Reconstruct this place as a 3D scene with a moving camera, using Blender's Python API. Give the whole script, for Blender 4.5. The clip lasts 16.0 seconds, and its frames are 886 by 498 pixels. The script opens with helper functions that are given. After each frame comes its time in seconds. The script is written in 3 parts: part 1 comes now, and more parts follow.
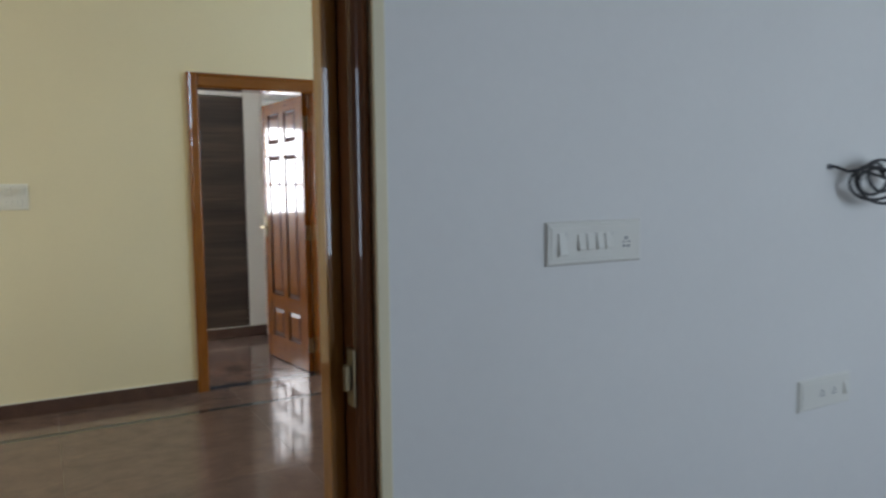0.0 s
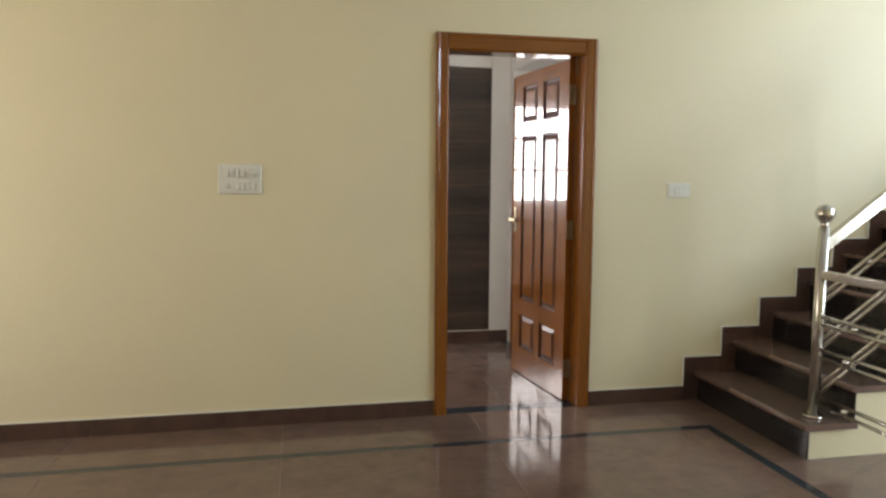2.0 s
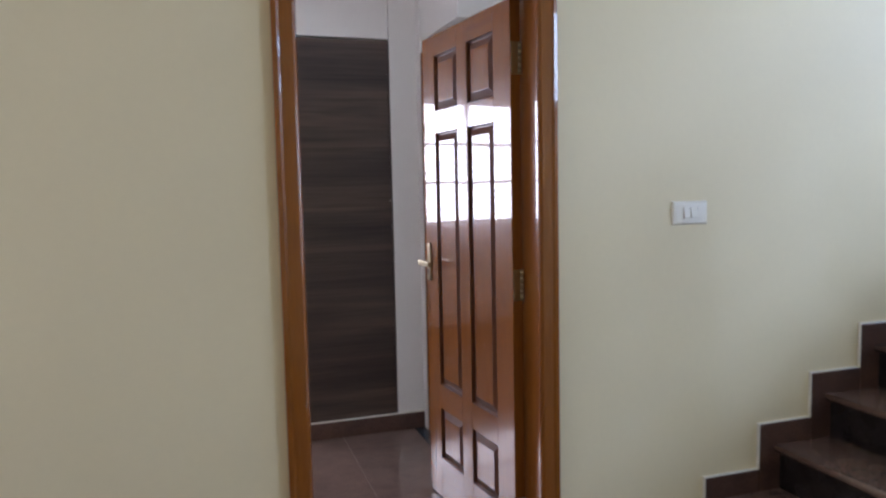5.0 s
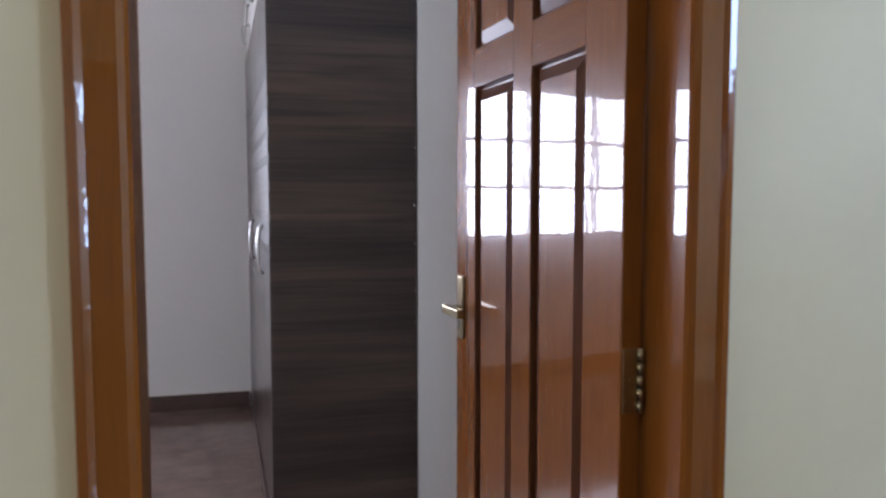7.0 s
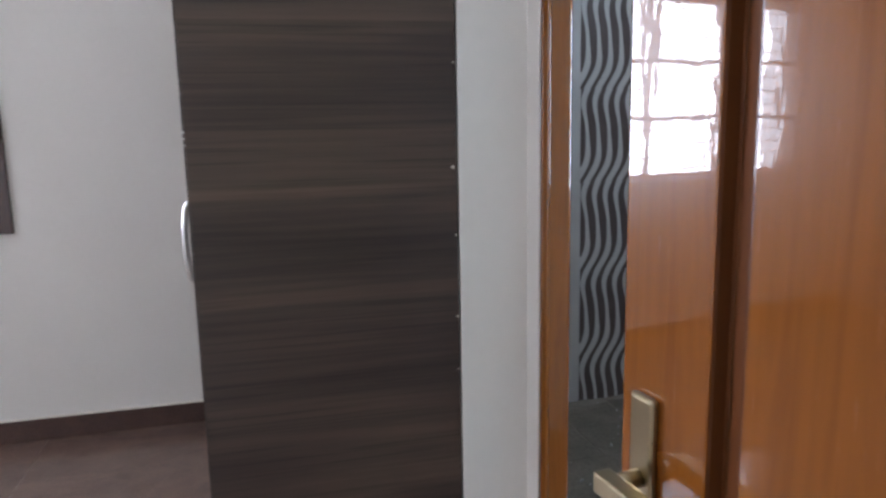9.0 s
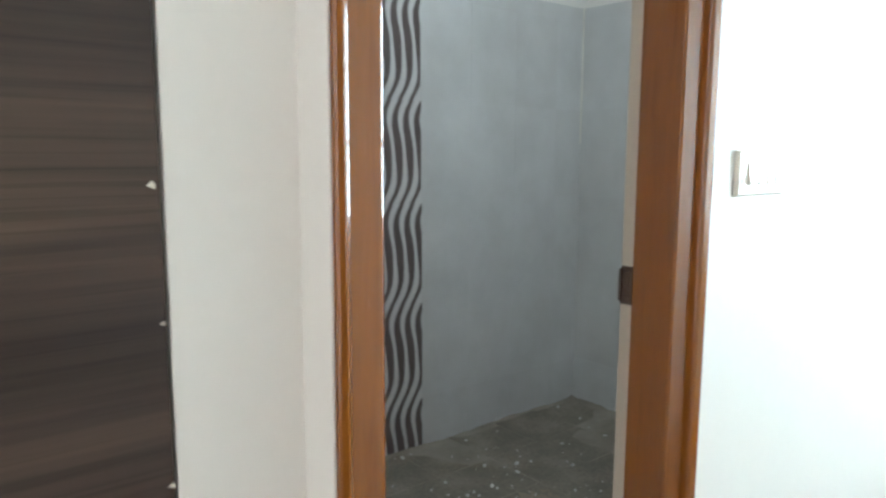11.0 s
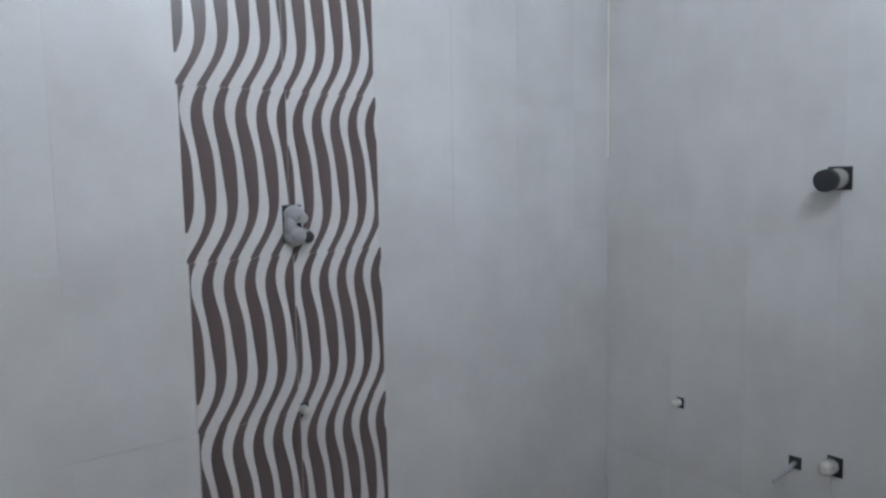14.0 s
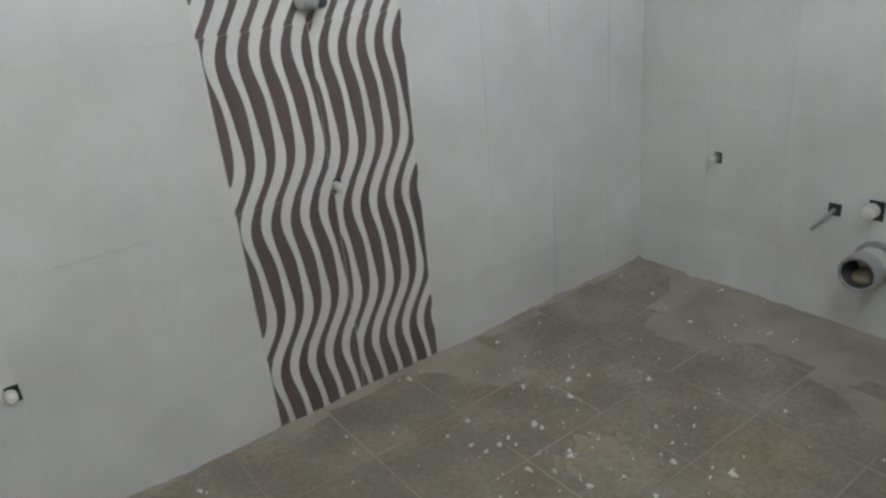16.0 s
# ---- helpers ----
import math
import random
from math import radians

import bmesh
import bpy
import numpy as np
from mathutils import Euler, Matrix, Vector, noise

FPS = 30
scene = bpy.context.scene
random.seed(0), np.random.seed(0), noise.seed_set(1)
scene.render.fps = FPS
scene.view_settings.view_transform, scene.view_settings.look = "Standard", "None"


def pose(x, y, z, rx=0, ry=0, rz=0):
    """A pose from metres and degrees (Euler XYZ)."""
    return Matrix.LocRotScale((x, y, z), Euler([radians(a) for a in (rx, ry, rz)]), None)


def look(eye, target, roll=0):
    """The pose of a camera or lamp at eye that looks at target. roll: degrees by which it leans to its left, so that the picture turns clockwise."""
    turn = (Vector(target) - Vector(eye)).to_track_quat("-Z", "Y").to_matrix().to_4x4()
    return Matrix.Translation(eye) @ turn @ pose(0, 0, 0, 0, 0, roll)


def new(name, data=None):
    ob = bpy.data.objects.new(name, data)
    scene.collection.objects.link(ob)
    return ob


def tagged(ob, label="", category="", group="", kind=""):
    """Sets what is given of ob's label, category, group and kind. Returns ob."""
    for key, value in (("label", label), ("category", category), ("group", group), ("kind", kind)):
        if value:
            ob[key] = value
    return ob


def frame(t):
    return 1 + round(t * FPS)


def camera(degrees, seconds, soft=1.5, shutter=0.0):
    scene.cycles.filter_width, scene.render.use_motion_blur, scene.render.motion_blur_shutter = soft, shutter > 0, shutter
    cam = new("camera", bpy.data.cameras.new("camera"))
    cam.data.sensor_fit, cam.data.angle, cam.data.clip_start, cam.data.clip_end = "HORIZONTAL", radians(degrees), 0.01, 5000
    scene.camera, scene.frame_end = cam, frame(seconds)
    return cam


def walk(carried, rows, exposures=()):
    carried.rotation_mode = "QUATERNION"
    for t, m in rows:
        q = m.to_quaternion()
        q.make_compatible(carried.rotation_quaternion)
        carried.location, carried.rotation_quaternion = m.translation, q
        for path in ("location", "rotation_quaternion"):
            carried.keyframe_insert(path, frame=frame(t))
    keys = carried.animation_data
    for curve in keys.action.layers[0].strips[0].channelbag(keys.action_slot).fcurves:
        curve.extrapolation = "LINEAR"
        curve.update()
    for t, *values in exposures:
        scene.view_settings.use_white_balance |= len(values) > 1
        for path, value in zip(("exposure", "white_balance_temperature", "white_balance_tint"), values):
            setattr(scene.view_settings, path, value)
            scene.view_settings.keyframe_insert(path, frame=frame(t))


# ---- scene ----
cam = camera(63.4, 16.0, soft=2.5, shutter=0.3)
PATH = [
    (0, (-0.871, -4.896, 1.326), (0.103, -3.157, 1.161), -0.7),
    (0.5, (-0.837, -4.707, 1.313), (-0.206, -2.818, 1.127), -0.6),
    (1, (-0.852, -4.407, 1.329), (-0.601, -2.434, 1.11), 0.0),
    (1.5, (-0.834, -4.174, 1.338), (-0.576, -2.204, 1.105), 0.6),
    (2, (-0.761, -3.85, 1.338), (-0.358, -1.901, 1.135), 0.4),
    (2.5, (-0.722, -3.59, 1.335), (-0.291, -1.65, 1.115), 0.4),
    (3, (-0.691, -3.266, 1.363), (-0.181, -1.344, 1.148), 0.3),
    (3.5, (-0.595, -3.003, 1.349), (-0.012, -1.098, 1.177), -0.1),
    (4, (-0.443, -2.711, 1.366), (0.187, -0.82, 1.201), -0.7),
    (4.2, (-0.403, -2.609, 1.368), (0.239, -0.723, 1.201), -0.9),
    (6.3, (0.097, -1.417, 1.378), (0.627, 0.504, 1.203), -0.5),
    (6.6, (0.145, -1.23, 1.366), (0.657, 0.696, 1.197), 0.3),
    (7, (0.226, -0.975, 1.33), (0.693, 0.964, 1.19), 0.0),
    (7.4, (0.275, -0.73, 1.321), (0.72, 1.213, 1.156), 0.1),
    (7.8, (0.338, -0.476, 1.329), (0.71, 1.478, 1.125), -0.2),
    (8, (0.355, -0.336, 1.293), (0.687, 1.608, 1.094), 0.55),
    (8.2, (0.347, -0.204, 1.359), (0.665, 1.751, 1.089), -0.9),
    (10.3, (0.400, 0.705, 1.400), (1.324, 2.449, 1.078), 0.9),
    (10.5, (0.414, 0.768, 1.375), (1.415, 2.465, 1.096), 0.2),
    (11, (0.523, 0.940, 1.342), (1.780, 2.472, 1.069), 0.3),
    (11.6, (0.682, 1.154, 1.358), (2.059, 2.574, 1.060), -1.7),
    (12, (0.794, 1.263, 1.331), (2.222, 2.626, 1.026), -1.7),
    (12.5, (0.957, 1.403, 1.362), (2.432, 2.691, 1.018), 0.1),
    (13, (1.108, 1.492, 1.331), (2.539, 2.871, 0.975), -0.2),
    (13.5, (1.229, 1.566, 1.328), (2.518, 3.070, 1.035), -1.0),
    (14, (1.294, 1.640, 1.309), (2.516, 3.212, 1.113), -1.1),
    (14.5, (1.333, 1.703, 1.345), (2.570, 3.262, 1.151), -0.6),
    (15, (1.351, 1.732, 1.346), (2.520, 3.287, 0.880), -1.3),
    (15.5, (1.344, 1.713, 1.313), (2.390, 3.225, 0.526), -3.9),
    (16, (1.313, 1.710, 1.268), (2.368, 3.216, 0.481), -5.4),
]
EXPOSURES = [
    (0.0, -.6, 6300, 8), (1.0, -.42, 7500, 10), (2.0, -.48, 6950, 12), (3.0, -.54, 6400, 17), (4.0, -.67, 6000, 20), (6.3, -.62, 5650, 19), (8.2, -.62, 5450, 14),
    (10.3, .95, 6100, 8), (11.3, .4, 5950, 3), (12.0, .04, 5700, 2), (12.5, .26, 5700, 2), (13.0, .5, 5950, 8), (14.0, 1.02, 5900, 15), (15.0, 1.04, 6100, 11), (16.0, 1.36, 6400, 10),
]
walk(cam, [(t, look(eye, target, roll)) for t, eye, target, roll in PATH], EXPOSURES)

# ---- light ----
world = bpy.data.worlds.new("sky")
scene.world = world
world.use_nodes = True
wn = world.node_tree
sky = wn.nodes.new("ShaderNodeTexSky")
sky.sky_type, sky.sun_disc = "NISHITA", False
sky.sun_elevation, sky.sun_rotation = radians(55), radians(200)
wn.nodes["Background"].inputs[1].default_value = 0.15
wn.links.new(sky.outputs[0], wn.nodes["Background"].inputs[0])
sun_data = bpy.data.lights.new("sun", "SUN")
sun_data.energy, sun_data.angle, sun_data.color = 3.0, radians(0.5), (1, .95, .88)
new("sun", sun_data).matrix_world = look((0, 0, 20), (-4.0, 11.0, 3.5))


def window_light(name, eye, target, w, h, power, colour):
    """Daylight of one window, in its opening; some windows are unseen and assumed."""
    d = bpy.data.lights.new(name, "AREA")
    d.shape, d.size, d.size_y, d.energy, d.color = "RECTANGLE", w, h, power, colour
    new(name, d).matrix_world = look(eye, target)


window_light("bedroom_window_light", (-2.0, 3.98, 1.6), (-2.0, 0, 1.3), 2.6, 1.15, 170, (1, .955, .97))
window_light("east_window_light", (3.9, .75, 1.5), (0, 1.0, 1.3), 1.0, 1.2, 86, (.8, .94, 1))
# Added lamp that brightens the bathroom from an unseen, assumed high opening.
window_light("bath_fill_light", (2.25, 1.68, 2.42), (2.7, 3.3, 1.3), .8, .4, 12.5, (.88, .955, 1))
window_light("hall_window_light", (-3.75, -1.6, 1.5), (0, -1.3, 1.2), 1.7, 1.5, 47, (1, .95, .86))
window_light("stair_window_light", (4.9, -1.0, 2.4), (2.2, -.4, .9), 1.5, 1.0, 105, (.6, .77, 1))
# Added to brighten the stairs and wall beside them; no window is known here.
window_light("stair_side_fill_light", (4.8, -3.57, 1.6), (3.2, 0, .8), .8, 1.4, 150, (.66, .82, 1))
# Lights the first room's wall from an unseen opening, its place assumed.
window_light("first_room_fill_light", (1.5, -7.1, 1.5), (1.3, -3.7, .9), 1.6, 1.3, 62, (.68, .81, 1))

# ---- materials ----


def nodes_of(name):
    m = bpy.data.materials.new(name)
    m.use_nodes = True
    nt = m.node_tree
    return m, nt, nt.nodes["Principled BSDF"]


def noise_tex(nt, scale, stretch=(1, 1, 1), detail=5, rough=.55, distortion=0.0, world_space=False):
    co = nt.nodes.new("ShaderNodeTexCoord")
    mp = nt.nodes.new("ShaderNodeMapping")
    mp.inputs["Scale"].default_value = stretch
    nz = nt.nodes.new("ShaderNodeTexNoise")
    nz.inputs["Scale"].default_value, nz.inputs["Detail"].default_value = scale, detail
    nz.inputs["Roughness"].default_value, nz.inputs["Distortion"].default_value = rough, distortion
    geo = nt.nodes.new("ShaderNodeNewGeometry")
    nt.links.new(geo.outputs["Position"] if world_space else co.outputs["Object"], mp.inputs[0])
    nt.links.new(mp.outputs[0], nz.inputs[0])
    return nz.outputs[0]


def ramp(nt, fac, stops):
    r = nt.nodes.new("ShaderNodeValToRGB")
    while len(r.color_ramp.elements) < len(stops):
        r.color_ramp.elements.new(.5)
    for e, (p, c) in zip(r.color_ramp.elements, stops):
        e.position, e.color = p, (*c, 1)
    nt.links.new(fac, r.inputs[0])
    return r.outputs[0]


def mixed(nt, a, b, fac, kind="MIX"):
    m = nt.nodes.new("ShaderNodeMix")
    m.data_type, m.blend_type = "RGBA", kind
    for s, v in ((0, fac), (6, a), (7, b)):
        if isinstance(v, (int, float)):
            m.inputs[s].default_value = v
        elif isinstance(v, tuple):
            m.inputs[s].default_value = (*v, 1)
        else:
            nt.links.new(v, m.inputs[s])
    return m.outputs[2]


def bumped(nt, b, height, strength, distance=.01):
    bp = nt.nodes.new("ShaderNodeBump")
    bp.inputs["Strength"].default_value, bp.inputs["Distance"].default_value = strength, distance
    nt.links.new(height, bp.inputs["Height"])
    nt.links.new(bp.outputs[0], b.inputs["Normal"])


def ranged(nt, fac, lo, hi):
    r = nt.nodes.new("ShaderNodeMapRange")
    r.inputs["To Min"].default_value, r.inputs["To Max"].default_value = lo, hi
    nt.links.new(fac, r.inputs[0])
    return r.outputs[0]


def plain(name, colour, rough=.5, metal=0.0, vary=.08, scale=18, bump=.05):
    """A surface with faint two-scale mottling and fine relief."""
    m, nt, b = nodes_of(name)
    big, small = noise_tex(nt, scale * .12), noise_tex(nt, scale * 4)
    dark = tuple(c * (1 - vary) for c in colour)
    light = tuple(min(1, c * (1 + vary * .6)) for c in colour)
    nt.links.new(mixed(nt, ramp(nt, big, [(.35, dark), (.65, light)]), ramp(nt, small, [(.3, dark), (.7, light)]), .35), b.inputs["Base Color"])
    nt.links.new(ranged(nt, small, max(0, rough - .06), min(1, rough + .06)), b.inputs["Roughness"])
    b.inputs["Metallic"].default_value = metal
    if bump:
        bumped(nt, b, small, bump, .003)
    return m


CREAM = plain("cream_wall_paint", (.80, .715, .49), .55, vary=.035, scale=10, bump=.06)
WHITE = plain("white_wall_paint", (.80, .785, .745), .55, vary=.03, scale=10, bump=.06)
CEILING = plain("ceiling_paint", (.82, .81, .78), .7, vary=.02, scale=10)
PLASTIC = plain("white_plastic", (.8, .78, .7), .3, vary=.02)
PLASTIC_GREY = plain("shaded_plastic_gap", (.22, .22, .21), .5)
PLASTIC_DARK = plain("grey_plastic", (.16, .16, .17), .5)
STEEL = plain("stainless_steel", (.62, .59, .54), .2, 1.0, vary=.1, scale=60)
BRASS = plain("antique_brass", (.38, .32, .2), .3, 1.0, vary=.15, scale=80)
CABLE = plain("black_cable", (.02, .02, .022), .45)
PIPE = plain("grey_pvc_pipe", (.33, .335, .34), .4, vary=.2, scale=40)
DARK_PIPE = plain("dark_pipe_plug", (.03, .032, .036), .5, vary=.2, scale=40)
CHROME = plain("dull_chrome", (.6, .6, .58), .3, 1.0, vary=.25, scale=70)
WAVE_DARK = plain("dark_wave_glaze", (.12, .092, .088), .3, vary=.12, scale=40)
WAVE_LIGHT = plain("light_wave_glaze", (.62, .61, .60), .3, vary=.04, scale=30)
STRIKE = plain("dark_bronze_plate", (.15, .1, .08), .3, .7, vary=.3, scale=60)
JOINT = plain("pale_brown_joint_filler", (.3, .22, .17), .6, vary=.2, scale=60)
PLASTER = plain("dull_cream_plaster", (.52, .45, .365), .7, vary=.1, scale=30, bump=.15)
RISER = plain("black_granite", (.022, .018, .018), .12, vary=.4, scale=90, bump=0)
STRIP = plain("blue_black_inlay", (.035, .045, .055), .12, vary=.4, scale=80, bump=0)
SPECK = plain("mortar_crumb", (.62, .6, .56), .9)
MORTAR = plain("dry_pale_mortar", (.3, .268, .22), .9, vary=.3, scale=40, bump=.4)
RED_MORTAR = plain("reddish_mortar_smear", (.285, .235, .18), .9, vary=.3, scale=40, bump=.4)
PIPE_PALE = plain("dusty_pvc", (.5, .49, .46), .55, vary=.15, scale=40)
# Darker than the outside: the shade within the pipe is in this colour.
PIPE_INSIDE = plain("shaded_pipe_inside", (.09, .09, .09), .7, vary=.3, scale=40)
GROUT = plain("pale_grout", (.8, .77, .68), .8, vary=.12, scale=60)
GROUND = plain("outdoor_ground", (.3, .27, .22), .9)


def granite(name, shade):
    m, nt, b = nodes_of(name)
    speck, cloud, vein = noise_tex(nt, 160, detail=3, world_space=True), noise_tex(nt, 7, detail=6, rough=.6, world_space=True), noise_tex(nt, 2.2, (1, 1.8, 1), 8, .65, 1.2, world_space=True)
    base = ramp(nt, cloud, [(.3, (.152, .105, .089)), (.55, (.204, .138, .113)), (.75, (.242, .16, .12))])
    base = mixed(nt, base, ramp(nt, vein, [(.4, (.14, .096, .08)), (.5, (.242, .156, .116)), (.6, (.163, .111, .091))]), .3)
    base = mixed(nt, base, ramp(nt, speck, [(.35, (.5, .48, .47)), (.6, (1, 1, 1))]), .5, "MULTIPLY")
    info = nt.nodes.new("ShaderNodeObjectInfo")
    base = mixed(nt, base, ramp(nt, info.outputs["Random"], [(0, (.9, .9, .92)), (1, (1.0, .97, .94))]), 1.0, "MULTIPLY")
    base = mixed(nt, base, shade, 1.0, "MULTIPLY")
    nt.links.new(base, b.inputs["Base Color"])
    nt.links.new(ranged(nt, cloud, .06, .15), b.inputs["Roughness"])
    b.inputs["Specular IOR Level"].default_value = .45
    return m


def wood(name, light, dark, stretch, rough):
    """Varnished teak; stretch sets the grain's run."""
    m, nt, b = nodes_of(name)
    grain, fine, knots = noise_tex(nt, 5, stretch, 9, .62, .8), noise_tex(nt, 34, stretch, 4), noise_tex(nt, 2.4, tuple(.4 + .6 * s for s in stretch), 2)
    col = ramp(nt, grain, [(.3, dark), (.52, light), (.72, tuple(c * .82 for c in light))])
    col = mixed(nt, col, ramp(nt, fine, [(.35, tuple(c * .75 for c in dark)), (.6, light)]), .09)
    col = mixed(nt, col, ramp(nt, knots, [(.24, tuple(c * .6 for c in dark)), (.36, light)]), .4, "MULTIPLY")
    nt.links.new(col, b.inputs["Base Color"])
    nt.links.new(ranged(nt, fine, rough * .7, rough * 1.5), b.inputs["Roughness"])
    b.inputs["Coat Weight"].default_value, b.inputs["Coat Roughness"].default_value = 1.0, .015
    b.inputs["Specular IOR Level"].default_value = .15
    wob = noise_tex(nt, 26, (1, 1, .5), 3)
    bp = nt.nodes.new("ShaderNodeBump")
    bp.inputs["Strength"].default_value, bp.inputs["Distance"].default_value = .15, .0016
    nt.links.new(wob, bp.inputs["Height"])
    nt.links.new(bp.outputs[0], b.inputs["Coat Normal"])
    return m


def laminate(name, coat):
    m, nt, b = nodes_of(name)
    b.inputs["Coat Weight"].default_value, b.inputs["Coat Roughness"].default_value = coat, .12
    band, fine, line = noise_tex(nt, 3.0, (.2, .2, 2.4), 5, .55, .6), noise_tex(nt, 22, (.1, .1, 5), 5, .6, .3), noise_tex(nt, 4.5, (.3, .3, 9), 3)
    col = ramp(nt, band, [(.32, (.024, .016, .015)), (.5, (.046, .03, .026)), (.68, (.1, .069, .05))])
    col = mixed(nt, col, ramp(nt, fine, [(.35, (.022, .016, .015)), (.65, (.1, .075, .053))]), .22)
    col = mixed(nt, col, ramp(nt, line, [(.3, (.5, .48, .48)), (.42, (1, 1, 1))]), .6, "MULTIPLY")
    pores, patches = noise_tex(nt, 40, (.035, .035, 4), 3, .5, .4), noise_tex(nt, 2.2, (1, 1, 2.5), 3)
    col = mixed(nt, col, ramp(nt, pores, [(.36, (.45, .42, .42)), (.43, (1, 1, 1))]), ranged(nt, patches, .0, .9), "MULTIPLY")
    nt.links.new(col, b.inputs["Base Color"])
    nt.links.new(ranged(nt, fine, .28, .42), b.inputs["Roughness"])
    bumped(nt, b, fine, .05, .002)
    return m


def wall_tile():
    m, nt, b = nodes_of("grey_wall_tile")
    cloud, smear = noise_tex(nt, 3, detail=5, world_space=True), noise_tex(nt, 5, (1, 1, .6), 6, .6, world_space=True)
    col = ramp(nt, cloud, [(.3, (.56, .56, .555)), (.7, (.66, .66, .655))])
    col = mixed(nt, col, ramp(nt, smear, [(.36, (.86, .84, .8)), (.6, (1, 1, 1))]), .3, "MULTIPLY")
    info = nt.nodes.new("ShaderNodeObjectInfo")
    col = mixed(nt, col, ramp(nt, info.outputs["Random"], [(0, (.955, .95, .945)), (1, (1, 1, 1))]), 1.0, "MULTIPLY")
    nt.links.new(col, b.inputs["Base Color"])
    nt.links.new(ranged(nt, smear, .28, .5), b.inputs["Roughness"])
    return m


def cement():
    m, nt, b = nodes_of("rough_cement_screed")
    cloud, grit, stain = noise_tex(nt, 3.5, detail=8, rough=.65, world_space=True), noise_tex(nt, 60, detail=4, world_space=True), noise_tex(nt, 1.3, detail=4, world_space=True)
    col = ramp(nt, cloud, [(.28, (.165, .145, .115)), (.5, (.238, .21, .168)), (.72, (.335, .3, .25))])
    col = mixed(nt, col, ramp(nt, grit, [(.3, (.6, .6, .6)), (.6, (1, 1, 1))]), .6, "MULTIPLY")
    col = mixed(nt, col, ramp(nt, stain, [(.6, (1, 1, 1)), (.72, (1.0, .86, .72))]), .8, "MULTIPLY")
    nt.links.new(col, b.inputs["Base Color"])
    b.inputs["Roughness"].default_value = .88
    bumped(nt, b, cloud, .5, .02)
    return m


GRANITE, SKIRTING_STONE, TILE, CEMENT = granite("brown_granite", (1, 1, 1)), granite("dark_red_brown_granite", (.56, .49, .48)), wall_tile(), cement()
TREAD_STONE = granite("polished_tread_granite", (1.05, 1.0, 1.0))
TREAD_STONE.node_tree.nodes["Principled BSDF"].inputs["Coat Weight"].default_value = .8
TREAD_STONE.node_tree.nodes["Principled BSDF"].inputs["Coat Roughness"].default_value = .1
LAMINATE, LAMINATE_GLOSS = laminate("dark_wood_laminate", 0.0), laminate("glossy_dark_wood_laminate", .6)
TEAK = wood("varnished_teak", (.34, .127, .018), (.26, .092, .013), (6, 6, .45), .22)
TEAK_ACROSS = wood("varnished_teak_across", (.33, .123, .018), (.255, .09, .013), (.45, 6, 6), .22)
# Groove and bevel faces of the panels, darker than the stiles and rails.
TEAK_GROOVE = wood("darker_groove_teak", (.17, .062, .02), (.12, .043, .015), (6, 6, .45), .3)
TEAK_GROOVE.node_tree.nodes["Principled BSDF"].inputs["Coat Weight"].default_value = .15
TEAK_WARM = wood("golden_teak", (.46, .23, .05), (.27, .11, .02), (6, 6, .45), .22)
WINDOW_WOOD = wood("dark_stained_window_wood", (.075, .032, .024), (.04, .017, .013), (6, 6, .45), .3)
TEAK_RED = wood("deep_red_teak", (.25, .078, .022), (.19, .056, .016), (6, 6, .45), .2)
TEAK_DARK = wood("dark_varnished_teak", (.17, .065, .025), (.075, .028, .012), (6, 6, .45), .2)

# ---- mesh helpers ----


def add_box(bm, x0, x1, y0, y1, z0, z1, mat=0):
    v = [bm.verts.new(p) for p in ((x0, y0, z0), (x1, y0, z0), (x1, y1, z0), (x0, y1, z0), (x0, y0, z1), (x1, y0, z1), (x1, y1, z1), (x0, y1, z1))]
    for q in ((3, 2, 1, 0), (4, 5, 6, 7), (0, 1, 5, 4), (1, 2, 6, 5), (2, 3, 7, 6), (3, 0, 4, 7)):
        bm.faces.new([v[i] for i in q]).material_index = mat


def box(x0, x1, y0, y1, z0, z1, bevel=0.0, segments=2):
    bm = bmesh.new()
    add_box(bm, x0, x1, y0, y1, z0, z1)
    if bevel:
        bmesh.ops.bevel(bm, geom=list(bm.edges), offset=bevel, segments=segments, profile=.6, affect="EDGES")
    return bm


def extruded(points, axis, lo, hi):
    """A prism: points in the two other axes, in order, run along axis from lo to hi."""
    bm = bmesh.new()

    def at(p, h):
        return {"x": (h, p[0], p[1]), "y": (p[0], h, p[1]), "z": (p[0], p[1], h)}[axis]
    a, b = [bm.verts.new(at(p, lo)) for p in points], [bm.verts.new(at(p, hi)) for p in points]
    n = len(points)
    for i in range(n):
        bm.faces.new((a[i], a[(i + 1) % n], b[(i + 1) % n], b[i]))
    bm.faces.new(a[::-1])
    bm.faces.new(b)
    bmesh.ops.recalc_face_normals(bm, faces=bm.faces)
    return bm


